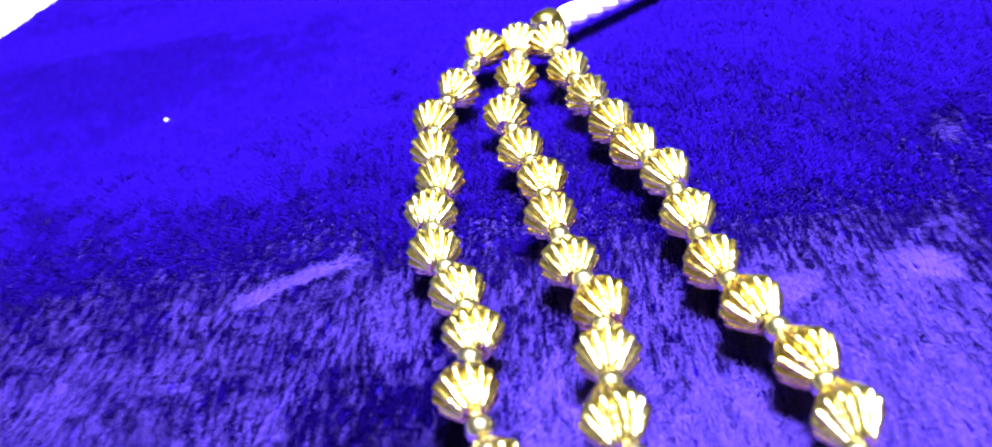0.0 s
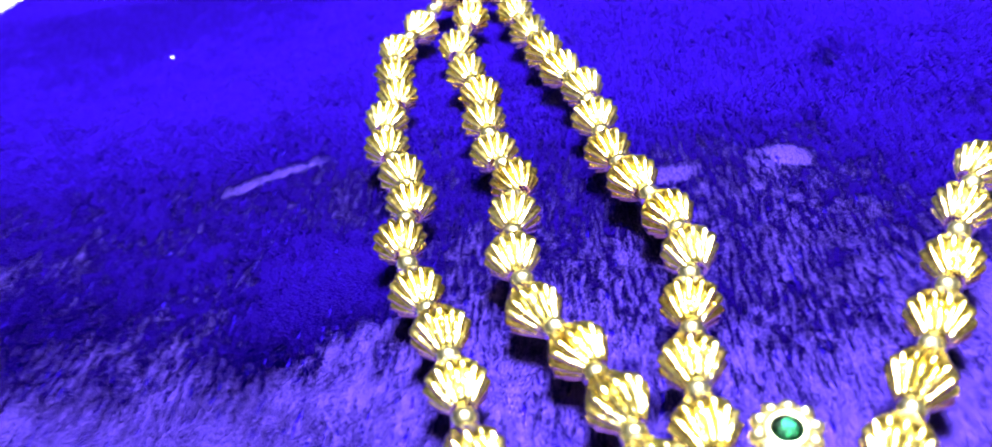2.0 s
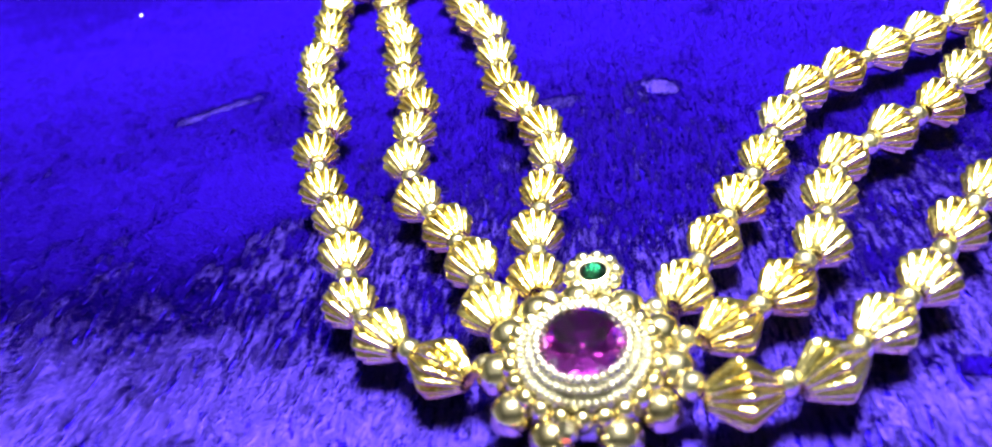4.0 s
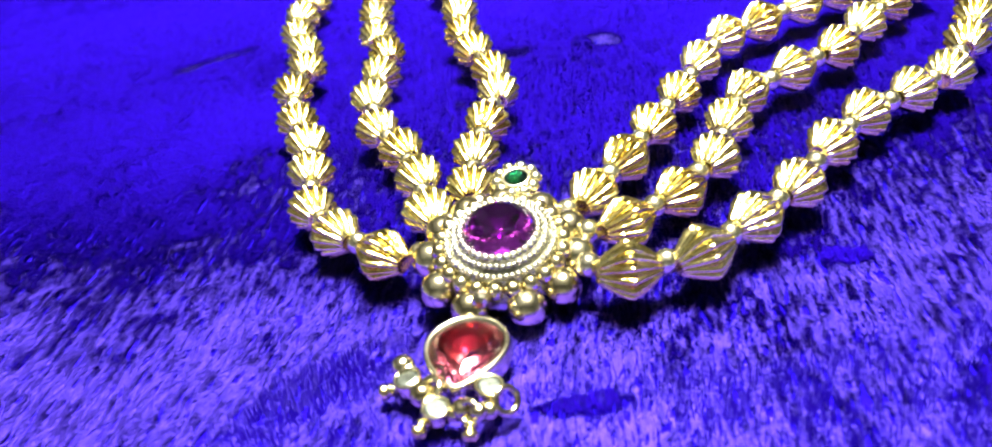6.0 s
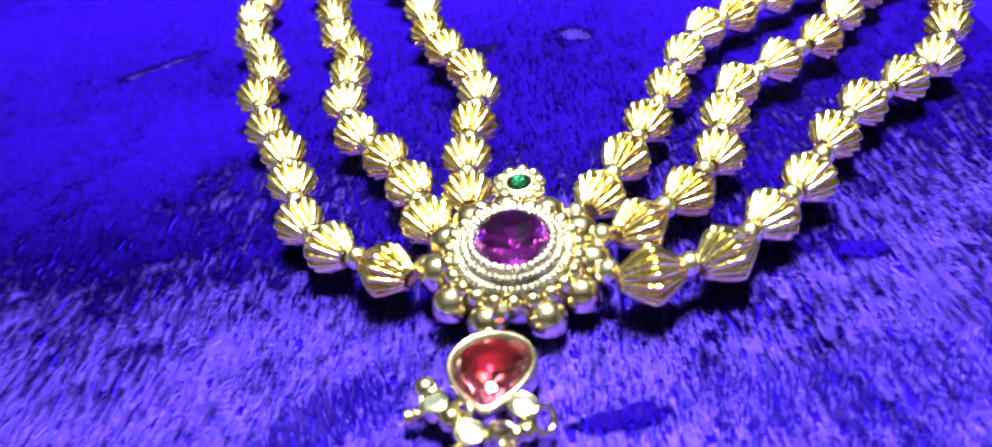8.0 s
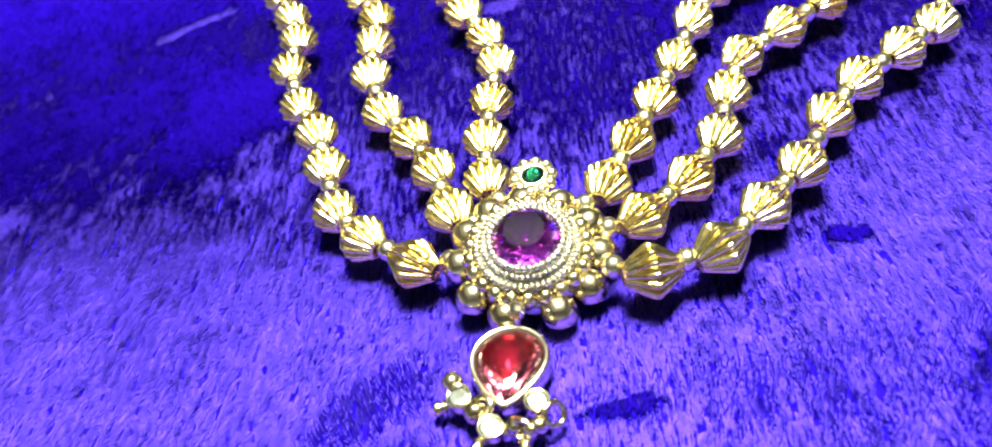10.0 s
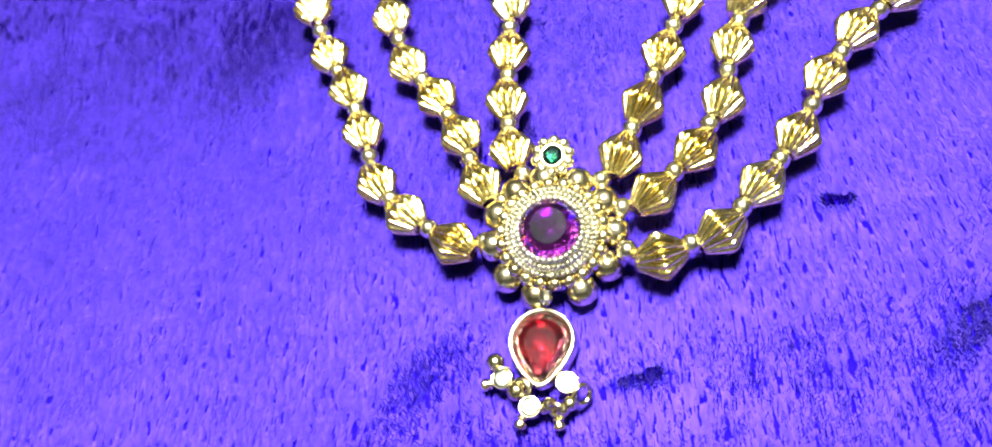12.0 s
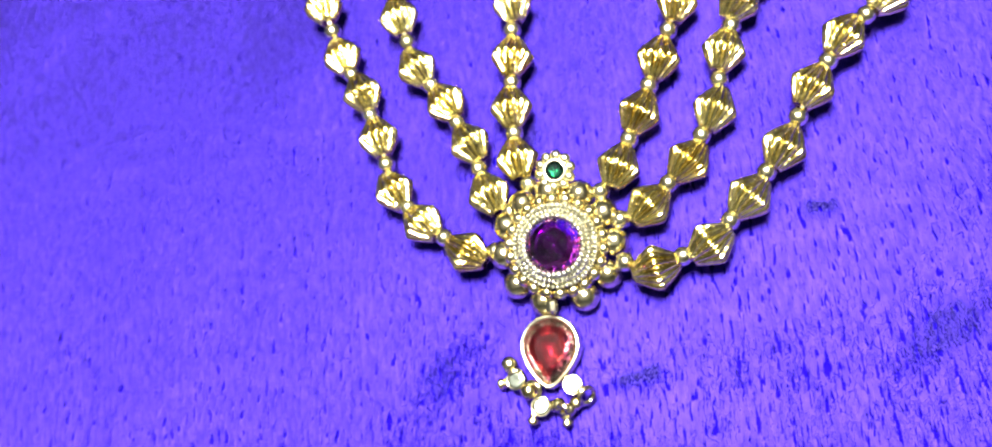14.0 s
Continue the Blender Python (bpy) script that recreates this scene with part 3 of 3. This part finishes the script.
def drop(neck):
    dr = new("drop")
    dr.parent = neck
    here = pose(28.7 * MM, 9.4 * MM, 0, 3, 0, -8)
    dr.matrix_local = here
    tagged(dr, "pear-shaped red stone drop in a gold bezel with tiny dangles")
    part("bezel", pear_loft([(0.2, 1.2), (0.6, 2.0), (0.55, 4.1), (0.35, 4.5), (-0.1, 4.5), (-0.45, 3.7), (-0.7, 3.3), (-2.4, 2.1), (-4.2, 1.4)]), dr, mat=PALE, label="polished pale gold bezel")
    part("stone", pear_brilliant("stone", RED), dr, label="faceted pear-shaped red glass stone")
    part("link", lathe([(r * MM, z * MM) for r, z in ((0.5, -1.2), (1.0, -0.8), (1.1, 0), (1.0, 0.8), (0.5, 1.2))], 8), dr, pose(0.7 * MM, 6.4 * MM, 6.0 * MM, 90, 0, 8), mat=PALE, smooth=False)
    cup = mesh_of("cup", lathe([(r * MM, z * MM) for r, z in ((0.7, -2.4), (1.5, -2.1), (1.72, -1.5), (1.66, -0.9), (1.75, -0.3), (1.7, 0.05), (1.5, 0.1), (1.38, -0.08))], 24), BALL_GOLD)
    foil = mesh_of("foil", lathe([(1.45 * MM, -0.35 * MM), (1.45 * MM, 0.04 * MM), (1.0 * MM, 0.06 * MM), (0.4 * MM, 0.05 * MM)], 20), MIRROR)
    inv = here.inverted()
    for (x, y, z), rx, ry in (((22.0, 4.0, 4.2), 3, -5), ((32.0, 2.0, 4.2), 2, 5), ((26.0, -1.0, 4.0), 4, 2)):
        c = part("cup", cup, dr, inv @ pose(x * MM, y * MM, z * MM, rx, ry, 0))
        part("foil", foil, c, Matrix.Identity(4), "flat pale foil disc")
    for (x, y, z), r in [((21.0, 7.0, 3.4), 1.5), ((24.0, 2.0, 3.2), 1.6), ((29.0, -1.0, 3.4), 1.3), ((32.0, -1.0, 3.0), 1.2), ((31.0, -2.0, 3.8), 1.1), ((28.0, -1.0, 2.8), 1.1)]:
        part("tiny_bead", ball_mesh("tiny_bead", r * MM, BALL_GOLD), dr, inv @ pose(x * MM, y * MM, z * MM, 30, 40, 0))
    for a, b in [((21.0, 4.0, 2.8), (19.0, 4.0, 2.2)), ((25.0, -1.0, 3.0), (24.0, -3.0, 2.2)), ((30.0, -2.0, 3.0), (30.0, -4.0, 2.2))]:
        a, b = Vector(a) * MM, Vector(b) * MM
        long = (b - a).length
        shape = [(0.4, 0), (0.75, 0.08), (0.5, 0.22), (0.5, 0.4), (0.9, 0.5), (0.9, 0.58), (0.55, 0.66), (0.8, 0.8), (1.05, 0.98), (0.9, 1.2), (0.4, 1.32)]
        part("pin", lathe([(r * MM, z * long) for r, z in shape], 14), dr, inv @ along(a, (b - a).normalized()), "turned gold pin with a bead tip", GOLD)
    for (x, y, z), rx, ry, big in [((34.0, 0.0, 3.4), 35, 50, 1.75), ((25.0, 2.0, 4.0), 20, -25, 1.6), ((30.0, -2.0, 3.8), 50, -40, 1.45), ((22.0, 5.0, 3.4), 60, 20, 1.3)]:
        part("ring", torus_mesh("ring", big * 0.85 * MM, 0.45 * MM, BALL_GOLD, 24, 8), dr, inv @ pose(x * MM, y * MM, z * MM, rx, ry, 0))


necklace()


# ---- lint caught on the pile ----
LINT = [(-73.4, 172.0, 0.6, 40)]


def lint(x, y, long, turn):
    """A tuft of pale fibre: a short bent thread."""
    pts = [(long * (t - 0.5), long * 0.35 * math.sin(t * 4.0), 0.0003 + 0.0004 * math.sin(t * 3.1)) for t in np.linspace(0, 1, 9)]
    ob = new("lint", mesh_of("lint", tube_bm(pts, 0.00007, 6), CORD))
    ob.matrix_world = pose(x * MM, y * MM, 1.5 * MM, 0, 0, turn)
    tagged(ob, "tiny white lint thread caught on the velvet", "lint")


for x, y, long, turn in LINT:
    lint(x, y, long * MM, turn)


# ---- cord at the clasp end ----
def clasp_cord():
    cord = thing("cord", "white twisted cotton cord tied to the joined strands", "cord")
    a, b = Vector((0.3, 183.0, 5.8)) * MM, Vector((62.0, 236.0, 3.6)) * MM
    way = b - a
    across = Vector((-way.y, way.x, 0)).normalized()
    for k in range(3):
        pts = []
        for i in range(61):
            t = i / 60
            ang = t * 40 + k * 2.094
            pts.append(a + way * t + (across * math.cos(ang) + Vector((0, 0, 1)) * math.sin(ang)) * 0.8 * MM + Vector((0, 0, 0.4 * MM)))
        part("ply", tube_bm(pts, 1.55 * MM, 10), cord, mat=CORD)
    cap = [(1.2, -3.0), (2.4, -2.6), (3.1, -1.0), (3.1, 1.5), (2.7, 2.6), (2.2, 2.8)]
    part("end_cap", lathe([(r * MM, z * MM) for r, z in cap], 24), cord, along(Vector((0.6, 183.5, 6.2)) * MM, way.normalized()), "gold end cap", GOLD)


clasp_cord()
